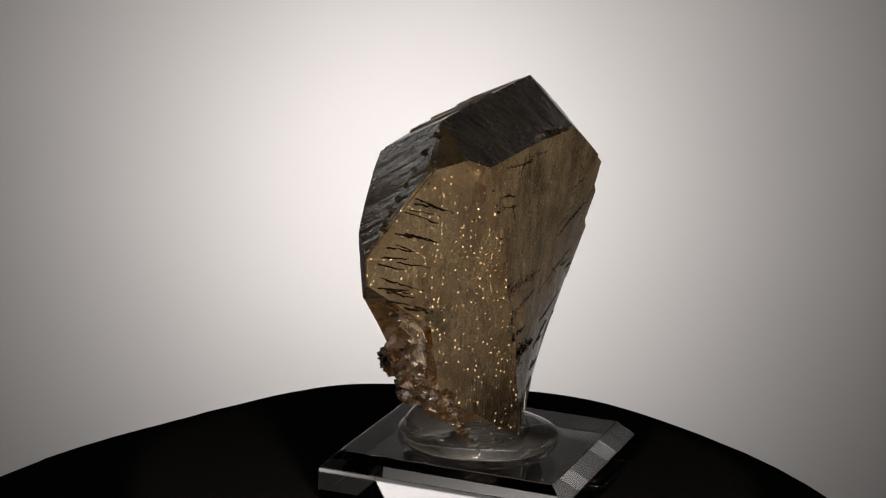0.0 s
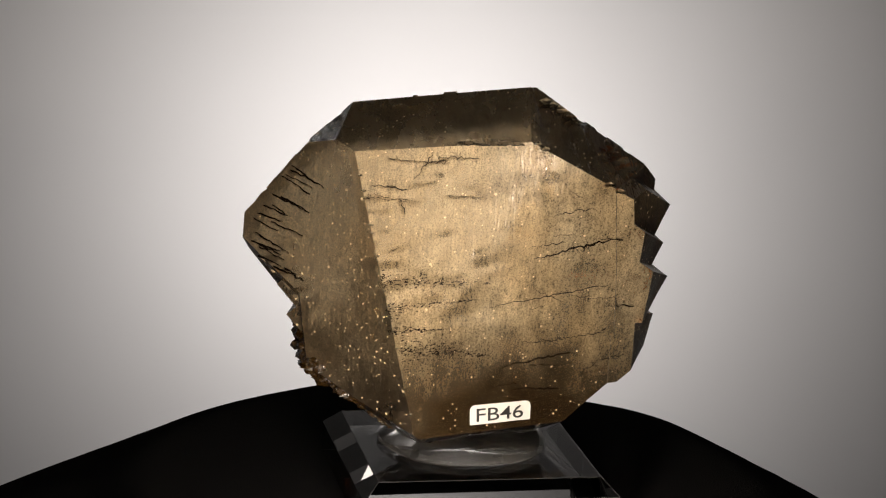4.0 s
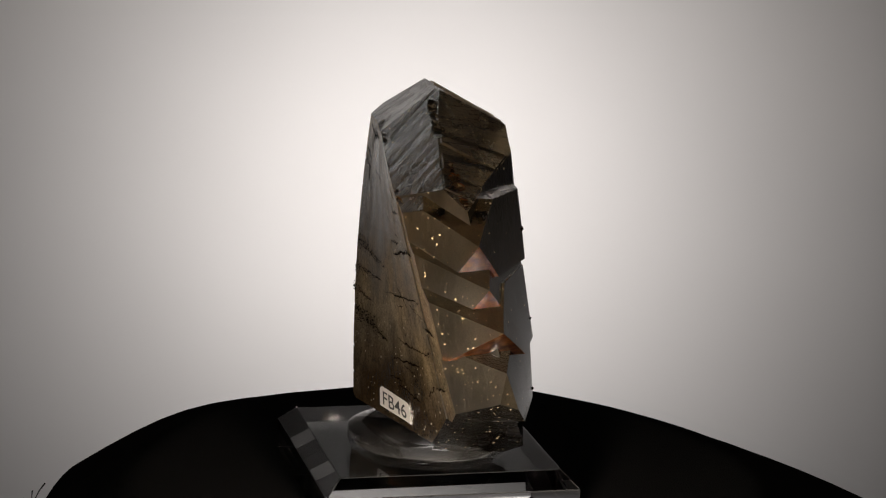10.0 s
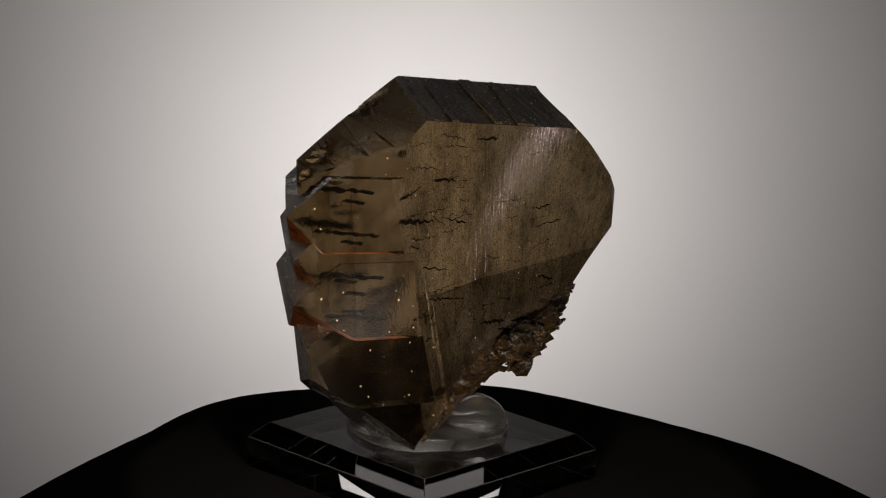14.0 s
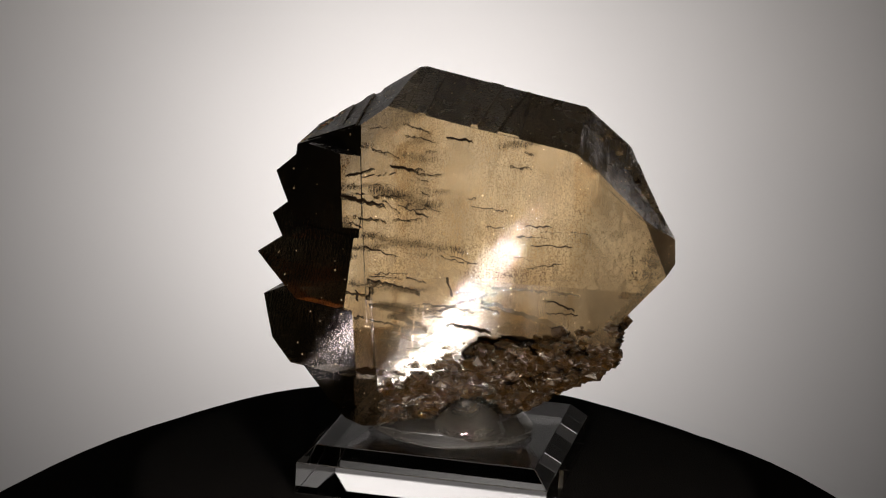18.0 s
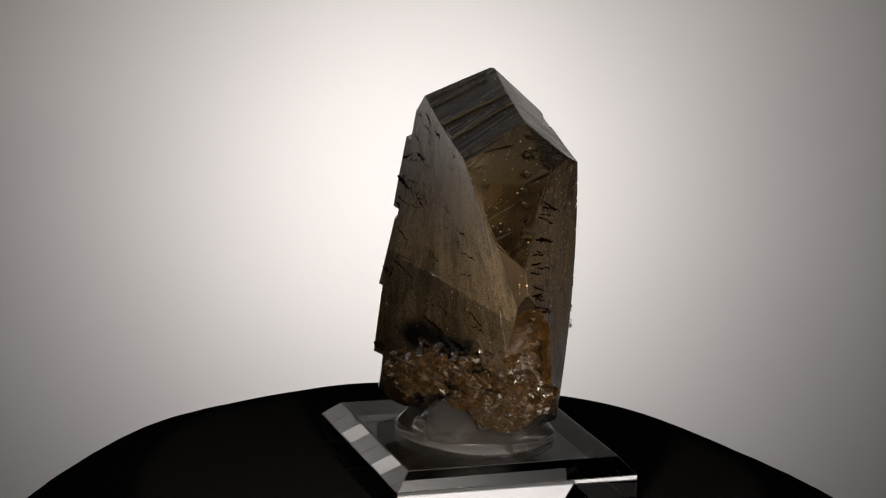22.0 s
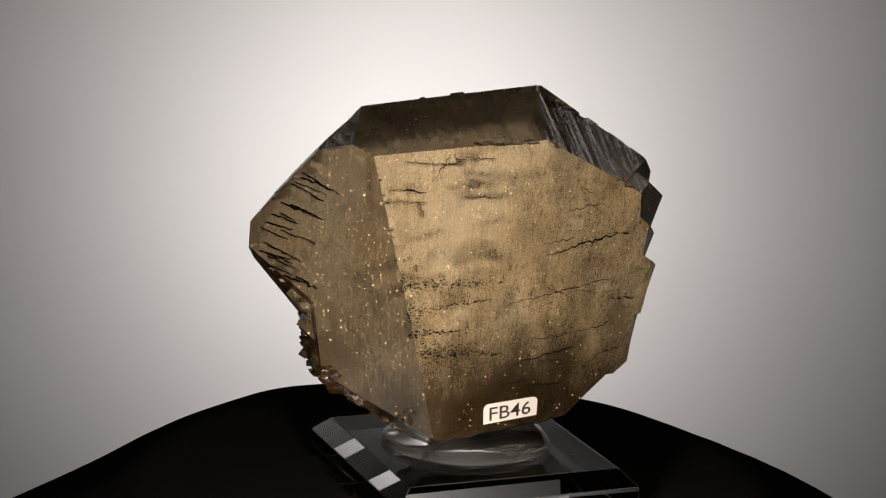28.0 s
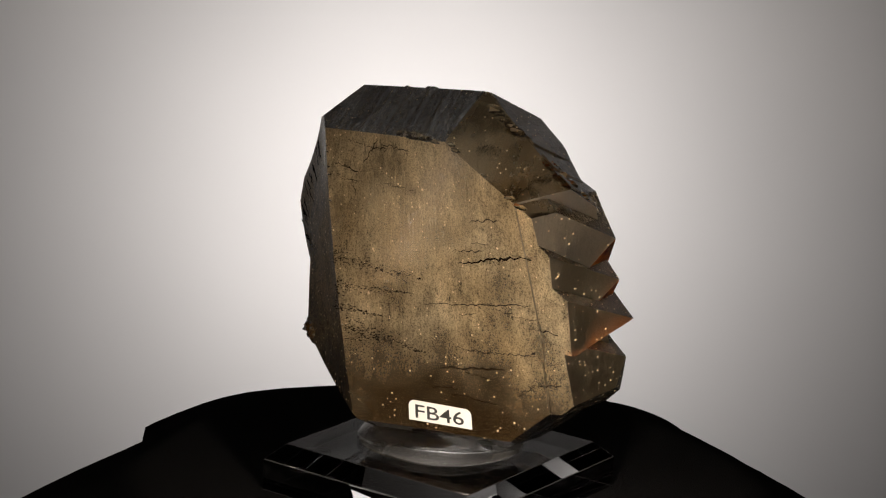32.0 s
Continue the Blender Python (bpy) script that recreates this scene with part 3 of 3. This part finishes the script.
def crystal():
    rng = random.Random(11)
    solids = [upper_body(), lower_body(),
              tooth(40.3, 59.2, 5.6, (0.63, 0.78), (0.82, -0.57)), tooth(40.1, 50.9, 5.7, (0.63, 0.78), (0.8, -0.6)),
              tooth(42.3, 43.3, 5.6, (0.57, 0.82), (0.62, -0.78)), tooth(40.4, 35.1, 6.4, (0.45, 0.89), (0.96, -0.28), 12),
              side_step(-36, 42, -1.5, 4), side_step(-34.2, 36.4, -0.8, 3)]
    for face, count, lift, u0, u1 in ((1, 5, 0.5, -22, 12), (3, 3, 0.4, 16, 32), (4, 7, 1.2, -40, -24), (5, 7, 1.2, -40, -24)):
        solids += ledges(face, count, lift, u0, u1, rng)
    fissures = [(u0, z0, min(u1, 26.0), z1, d, 0.62 * w, 13.88 + 0.02 * u0 + 0.046 * z0, 1) for u0, z0, u1, z1, d, w in SUTURES_FRONT]
    fissures += [(u0, z0, u1, z1, d, 1.25 * w, -7.3 - 0.02 * u0 + 0.02 * z0, -1) for u0, z0, u1, z1, d, w in SUTURES_BACK]
    for side, count, us, zs in ((1, 11, (-24, -6), (62, 72)), (1, 9, (8, 26), (36, 66)), (1, 5, (-20, 24), (24, 34)),
                                (-1, 30, (2, 26), (48, 74)), (-1, 14, (-30, 4), (46, 71)), (-1, 22, (-18, 24), (26, 46))):
        for i in range(count):
            u, z, L = rng.uniform(*us), rng.uniform(*zs), rng.uniform(1.8, 8.0)
            t = rng.gauss(0.03, 0.16) if rng.random() < 0.88 else rng.uniform(-1.3, 1.3)
            n0 = 13.88 + 0.02 * u + 0.046 * z if side > 0 else -7.3 - 0.02 * u + 0.02 * z
            fissures.append((u, z, u + L * math.cos(t), z + L * math.sin(t), rng.uniform(0.5, 1.8), rng.uniform(0.05, 0.2), n0, side))
    for i in range(5):                                              # open dark wedges low on the back
        u, z, L = rng.uniform(-20, 8), rng.uniform(22, 42), rng.uniform(4, 11)
        fissures.append((u, z, u + L, z + rng.uniform(-0.5, 2.2), rng.uniform(1.5, 3), rng.uniform(0.4, 0.9), -7.44 - 0.02 * u + 0.02 * z, -1))
    low = random.Random(23)
    for i in range(16):                                             # stepped dark breaks between the small prisms there
        u, z, L = low.uniform(-24, 20), low.uniform(24, 43), low.uniform(2.5, 8)
        t = low.gauss(0.05, 0.15) if i % 4 else low.choice((-1, 1)) * low.uniform(1.2, 1.5)
        L *= 1.0 if i % 4 else 0.5
        fissures.append((u, z, u + L * math.cos(t), z + L * math.sin(t), low.uniform(1.0, 2.2), low.uniform(0.2, 0.7), -7.4 - 0.02 * u + 0.02 * z, -1))
    cuts = []
    for i in range(104):                                            # chipped edges
        kind = i % 4 if i < 26 else 4 if i < 48 else 2 if i < 62 else 1 if i < 80 else 5
        if kind == 0:
            p = (rng.uniform(11, 33), 17.3, 0)
            p = (p[0], 17.2, 74.2 - 0.546 * (p[0] - 10.7))
        elif kind == 1:
            f = rng.random()
            p = (-24 - 17 * f, 8 - 9 * f, 77 - 20 * f)
        elif kind == 5:
            f = rng.random()
            p = (14 + 22 * f, 8 - 2.5 * f, 80.6 - 15.5 * f)
        elif kind == 2:
            p = (rng.uniform(-24, 12), 17.1, 73.6)
        elif kind == 4:
            z = rng.uniform(18, 72)
            p = ((-9.625 - 0.126 * z) / 0.812, 13.85 - 0.24 + 0.043 * z, z)
        else:
            f = rng.random()
            p = (-41 + 9 * f, -2, 49.5 - 10 * f)
        cuts.append(chip(Vector(p), rng.uniform(0.5, 1.3) * (0.45 if kind == 4 else 1.3 if kind == 2 else 1.15 if i >= 62 else 1.0), rng))
    bm = joined(solids, cuts)
    tree = BVHTree.FromBMesh(bm)
    for i in range(1, 26):
        bmesh.ops.bisect_plane(bm, geom=bm.verts[:] + bm.edges[:] + bm.faces[:], plane_co=(0, 0, 8 + 3 * i), plane_no=(0, 0, 1))
    for i in range(-14, 15):
        bmesh.ops.bisect_plane(bm, geom=bm.verts[:] + bm.edges[:] + bm.faces[:], plane_co=(3.03 * i, 0, 0), plane_no=(1, 0, 0))
    bm.normal_update()
    for f in bm.faces:
        # tooth undersides: the inner orange glow is painted as colour
        if f.normal.z < -0.4 and f.calc_center_median().x > 24 and f.calc_center_median().z > 30:
            f.material_index = 3
            continue
        mid = f.calc_center_median()
        if (mid.x < -21 and mid.z < 38 or mid.x < -29 and mid.z < 46) and -0.9 < f.normal.y < 0.55:
            f.material_index = 7
            continue
        if f.normal.y < -0.4 and mid.z < 43 and mid.x < 20:
            f.material_index = 6
            continue
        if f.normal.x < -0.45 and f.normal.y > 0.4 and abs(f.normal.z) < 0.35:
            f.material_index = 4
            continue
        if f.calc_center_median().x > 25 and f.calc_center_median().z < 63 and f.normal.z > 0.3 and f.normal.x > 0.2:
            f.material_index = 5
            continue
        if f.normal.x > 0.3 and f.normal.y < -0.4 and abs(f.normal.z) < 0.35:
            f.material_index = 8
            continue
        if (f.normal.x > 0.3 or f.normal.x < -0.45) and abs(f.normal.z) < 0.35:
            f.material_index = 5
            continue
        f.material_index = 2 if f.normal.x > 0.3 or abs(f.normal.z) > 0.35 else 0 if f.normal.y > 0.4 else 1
    for v in bm.verts:
        v.co = to_turntable(v.co)
    top = new("smoky_quartz")
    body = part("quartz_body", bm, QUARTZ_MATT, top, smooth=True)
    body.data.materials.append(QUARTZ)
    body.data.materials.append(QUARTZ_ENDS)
    body.data.materials.append(QUARTZ_ORANGE)
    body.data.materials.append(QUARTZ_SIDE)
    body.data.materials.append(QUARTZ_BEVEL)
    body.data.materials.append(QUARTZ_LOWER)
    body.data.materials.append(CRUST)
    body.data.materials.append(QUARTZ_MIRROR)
    body.data.set_sharp_from_angle(angle=radians(9))
    for u0, z0, u1, z1, d, w, n0, side in fissures:                 # black slivers set in, their dark standing for light lost in fissures
        tip = 0.02 * (u1 - u0) + 0.046 * (z1 - z0) if side > 0 else -0.02 * (u1 - u0) + 0.02 * (z1 - z0)
        ends = [Vector((u0 + (u1 - u0) * k, n0 + tip * k, z0 + (z1 - z0) * k)) for k in (0.0, 0.25, 0.5, 0.75, 1.0)]
        if max(tree.find_nearest(p)[3] for p in ends) > (0.7 if w > 0.345 else 0.3):
            continue
        rise = 0.02 * (u1 - u0) + 0.046 * (z1 - z0) if side > 0 else -0.02 * (u1 - u0) + 0.02 * (z1 - z0)
        fill = blade(u0, z0, u1, z1, n0, d, 0.85 * w, side, 0.05, 0.38, rise)
        for v in fill.verts:
            v.co = to_turntable(v.co)
        part("fissure", fill, FISSURE, top, "thin dark fissure")
    for i in range(26):                                             # fissures between the teeth
        z = (63.2, 55.1, 47.2, 39.4, 29.0)[i % 5] + (rng.uniform(-3.5, 3.5) if i > 9 else 0.0)
        front = i % 2
        a, b = (28.3, 33.5) if front else (24.5, 34.5)
        lo = rng.uniform(0, 7) if i > 9 else 0
        na = (5.7 + (36.6 - a) * 1.17) if front else 5.7 - (36.6 - a) * 0.676
        nb = (5.7 + (36.6 - b) * 1.17) if front else 5.7 - (36.6 - b) * 0.676
        f0, f1 = lo / 12, min(1.0, lo / 12 + (0.35 if i > 9 else 1.0))
        fill = blade(a + (b - a) * f0, z, a + (b - a) * f1, z + 1.2 * (f1 - f0), na + (nb - na) * f0, 1.5, (0.22 if i > 9 else 0.5) * (1.0 if front else 0.5), 1 if front else -1, 0.06, 0.3, (nb - na) * (f1 - f0))
        for v in fill.verts:
            v.co = to_turntable(v.co)
        part("fissure", fill, FISSURE, top, "thin dark fissure")
    for i in range(20):                                             # slanting fissures that run in from the rim
        z = rng.uniform(44, 66)
        u = -41.2 + 0.62 * max(0.0, z - 56) + rng.uniform(0, 1.5) * (4 if i % 3 == 0 else 1)
        L, drop = rng.uniform(2.0, 6.5), rng.uniform(-0.55, -0.12)
        n0 = 7.36 + 0.832 * (u + 30.09) + 0.172 * (z - 51.66)
        far = Vector((u + L, n0 + L * (0.832 + 0.172 * drop), z + L * drop))
        if max(tree.find_nearest(p)[3] for p in (Vector((u, n0, z)), far)) > 0.45:
            continue
        fill = blade(u, z, u + L, z + L * drop, n0, 0.9, rng.uniform(0.12, 0.34), 1, 0.08, 0.25, L * (0.832 + 0.172 * drop))
        for v in fill.verts:
            v.co = to_turntable(v.co)
        part("fissure", fill, FISSURE, top, "thin dark fissure")
    for u in (-20, 13):                                             # added tint sheets that dim views along the crystal's length
        part("tint_layer", wavy_sheet((u, -4.6, 16), (rng.uniform(-2, 2), 20, 0), (rng.uniform(-3, 3), 0, 56), rng, 0.6, 0.97, tree), TINT_SHEET, top, "added brown tint sheet inside the crystal")
    for i in range(2):                                              # added tint sheets that dim the toothed edge
        part("tint_layer", wavy_sheet((24 + 2 * i, 3 + 4 * i, 17), (24, 0, 0), (-1, 0, 58), rng, 0.5, 0.9, tree), TINT_SHEET, top, "added brown tint sheet inside the crystal")
    for i in range(3):                                              # added dark sheets that put shade into the crystal's lower part
        part("tint_layer", wavy_sheet((-30, 5 + 4 * i, 8), (66, rng.uniform(-1, 1), 0), (-1, 0, 21 + rng.uniform(-3, 3)), rng, 0.6, 0.85, tree), DARK_SHEET, top, "added dark tint sheet inside the crystal")
    part("tint_layer", wavy_sheet((-17, 14.2, 22), (20, 0.4, 3), (0, 0.6, 14), rng, 0.15, 0.6, tree), DARK_SHEET, top, "added dark tint sheet inside the crystal")
    for u0, u1, z0, z1, wide in ((-19, 3, 46.5, 45.6, 2.6), (-18.5, -1, 41, 42.4, 1.8), (-18.5, -7, 37, 36.6, 1.4), (-16, 2, 33, 31, 4.0)):
        part("inclusions", feather(u0, u1, z0, z1, wide, rng), FISSURE, top, "feather of fine dark specks")
    crust(top, tree)
    sticker(top)
    tagged(top, "brown translucent smoky quartz crystal with toothed edge", "crystal")
    return top


def chip(p, size, rng):
    """A small sharp-sided bite."""
    bm = bmesh.new()
    bmesh.ops.create_icosphere(bm, subdivisions=1, radius=size)
    turn = Euler((rng.uniform(0, 3), rng.uniform(0, 3), rng.uniform(0, 3))).to_matrix()
    for v in bm.verts:
        q = turn @ v.co * rng.uniform(0.75, 1.25)
        v.co = Vector((q.x * 1.9, q.y, q.z * 0.6)) + p
    bmesh.ops.recalc_face_normals(bm, faces=bm.faces[:])
    return bm


def grains(bm, p, size, rng):
    turn = Euler((rng.uniform(0, 3), rng.uniform(0, 3), rng.uniform(0, 3))).to_matrix()
    made = bmesh.ops.create_icosphere(bm, subdivisions=1, radius=size)["verts"]
    for v in made:
        q = turn @ v.co * rng.uniform(0.6, 1.25)
        v.co = to_turntable(Vector((q.x * 1.3, q.y, q.z * 0.8)) + p)


def crust(top, tree):
    """Granular crust on the broken underside, and a knob beside it."""
    rng = random.Random(5)
    bm = bmesh.new()
    count = 0
    for attempt in range(45000):
        if count == 2600:
            break
        way = Vector(((0.6, 0.25, 0.75), (0.15, 0.78, 0.58), (0.15, 0.78, 0.58), (0.95, 0.25, 0.1))[attempt % 4])
        way = (way + Vector((rng.gauss(0, 0.12), rng.gauss(0, 0.12), rng.gauss(0, 0.12)))).normalized()
        aim = Vector((rng.uniform(-31, 16), rng.uniform(-6, 8), rng.uniform(12, 36)))
        hit = tree.ray_cast(aim - way * 60, way)[0]
        if hit and (hit - Vector(LEFT[0])).dot(Vector(LEFT[1]).normalized()) > -1.3:
            continue
        if not hit or hit.x > 16 or hit.z > 31.5 + 0.35 * (-14 - hit.x) * (hit.x < -14) - 0.25 * (hit.x + 14) * (hit.x > -14) + rng.gauss(0, 1.8) or hit.y > (7 if hit.x < -26 else 4) or hit.z < 11.5:
            continue
        grains(bm, hit + way * 0.25, min(1.7 if hit.z > 19 else 0.8, 0.3 + rng.expovariate(3.0)), rng)
        count += 1
    part("crust", bm, CRUST, top, "granular brown crust")
    bm = bmesh.new()
    for i in range(110):
        q = Vector((rng.gauss(0, 1), rng.gauss(0, 1), rng.gauss(0, 1))).normalized()
        grains(bm, Vector((-28.4 + q.x * 2.6, 1.7 + q.y * 2.4, 27.2 - q.x * 0.8 + q.z * 2.0)), rng.uniform(0.6, 1.2), rng)
    part("knob", bm, CRUST, top, "rough brown knob")
    bm = bmesh.new()
    for a, b, r, count in (((-23, -8.6, 31.5), (-3, -9.6, 29), 2.1, 200), ((-21, -6, 26), (-10, -6, 23), 2.3, 110)):
        for i in range(count):
            q = Vector((rng.gauss(0, 1), rng.gauss(0, 1), rng.gauss(0, 1))).normalized() * r * rng.uniform(0.75, 1.05)
            grains(bm, Vector(a).lerp(Vector(b), rng.random()) + q, min(2.0, 0.5 + rng.expovariate(2.2)), rng)
    part("ridge", bm, CRUST, top, "rough brown crust ridge")


LABEL_U, LABEL_Z = (-2.3, 10.9), (16.8, 20.9)


def on_front(u, z, out):
    return to_turntable(Vector((u, 13.884 + 0.02 * u + 0.046 * z + out, z)))


def sticker(top):
    u0, u1, z0, z1, r = LABEL_U[0], LABEL_U[1], LABEL_Z[0], LABEL_Z[1], 1.2
    bm = bmesh.new()
    outline = [(u0, z0), (u1, z0)]
    outline += [(u1 - r + r * math.cos(a), z1 - r + r * math.sin(a)) for a in [0.25 * math.pi * k / 2 for k in range(5)]]
    outline += [(u0 + r - r * math.sin(a), z1 - r + r * math.cos(a)) for a in [0.25 * math.pi * k / 2 for k in range(5)]]
    face = bm.faces.new([bm.verts.new((u, 0.04, z)) for u, z in outline])
    for i in range(1, 12):
        bmesh.ops.bisect_plane(bm, geom=bm.verts[:] + bm.edges[:] + bm.faces[:], plane_co=(u0 + (u1 - u0) * i / 12, 0, 0), plane_no=(1, 0, 0))
    back = bmesh.ops.extrude_face_region(bm, geom=bm.faces[:])["geom"]
    for v in back:
        if isinstance(v, bmesh.types.BMVert):
            v.co.y = 0.13
    bmesh.ops.recalc_face_normals(bm, faces=bm.faces[:])
    for v in bm.verts:
        v.co = on_front(v.co.x, v.co.z, v.co.y)
    tag = part("sticker", bm, STICKER, top, "small white paper sticker with rounded top corners")
    curve = bpy.data.curves.new("writing", "FONT")
    curve.body, curve.size, curve.extrude, curve.offset, curve.resolution_u = "FB46", 3.6, 0.0, 0.02, 3
    ob = new("writing", curve)
    bpy.context.view_layer.update()
    me = bpy.data.meshes.new_from_object(ob.evaluated_get(bpy.context.evaluated_depsgraph_get()))
    bpy.data.objects.remove(ob)
    bm = bmesh.new()
    bm.from_mesh(me)
    bpy.data.meshes.remove(me)
    xs, ys = [v.co.x for v in bm.verts], [v.co.y for v in bm.verts]
    w = (u1 - u0 - 3.0) / (max(xs) - min(xs))
    h = (z1 - z0 - 1.3) / (max(ys) - min(ys))
    for v in bm.verts:
        x, y = u0 + 1.4 + (v.co.x - min(xs)) * w, z0 + 0.55 + (v.co.y - min(ys)) * h
        v.co = on_front(x, y, 0.16)
    part("writing", bm, INK, tag, "black handwritten characters FB46")


room()
backdrop()
table()
TURNTABLE = turntable()
BASE = plinth()
PUTTY = gel()
CRYSTAL = crystal()


def motions():
    rows = [(0.5 * i, pose(0, 0, 0, 0, 0, -TURN * 0.5 * i)) for i in range(65)]
    for thing in (TURNTABLE, BASE, PUTTY, CRYSTAL):
        walk(thing, rows)


motions()
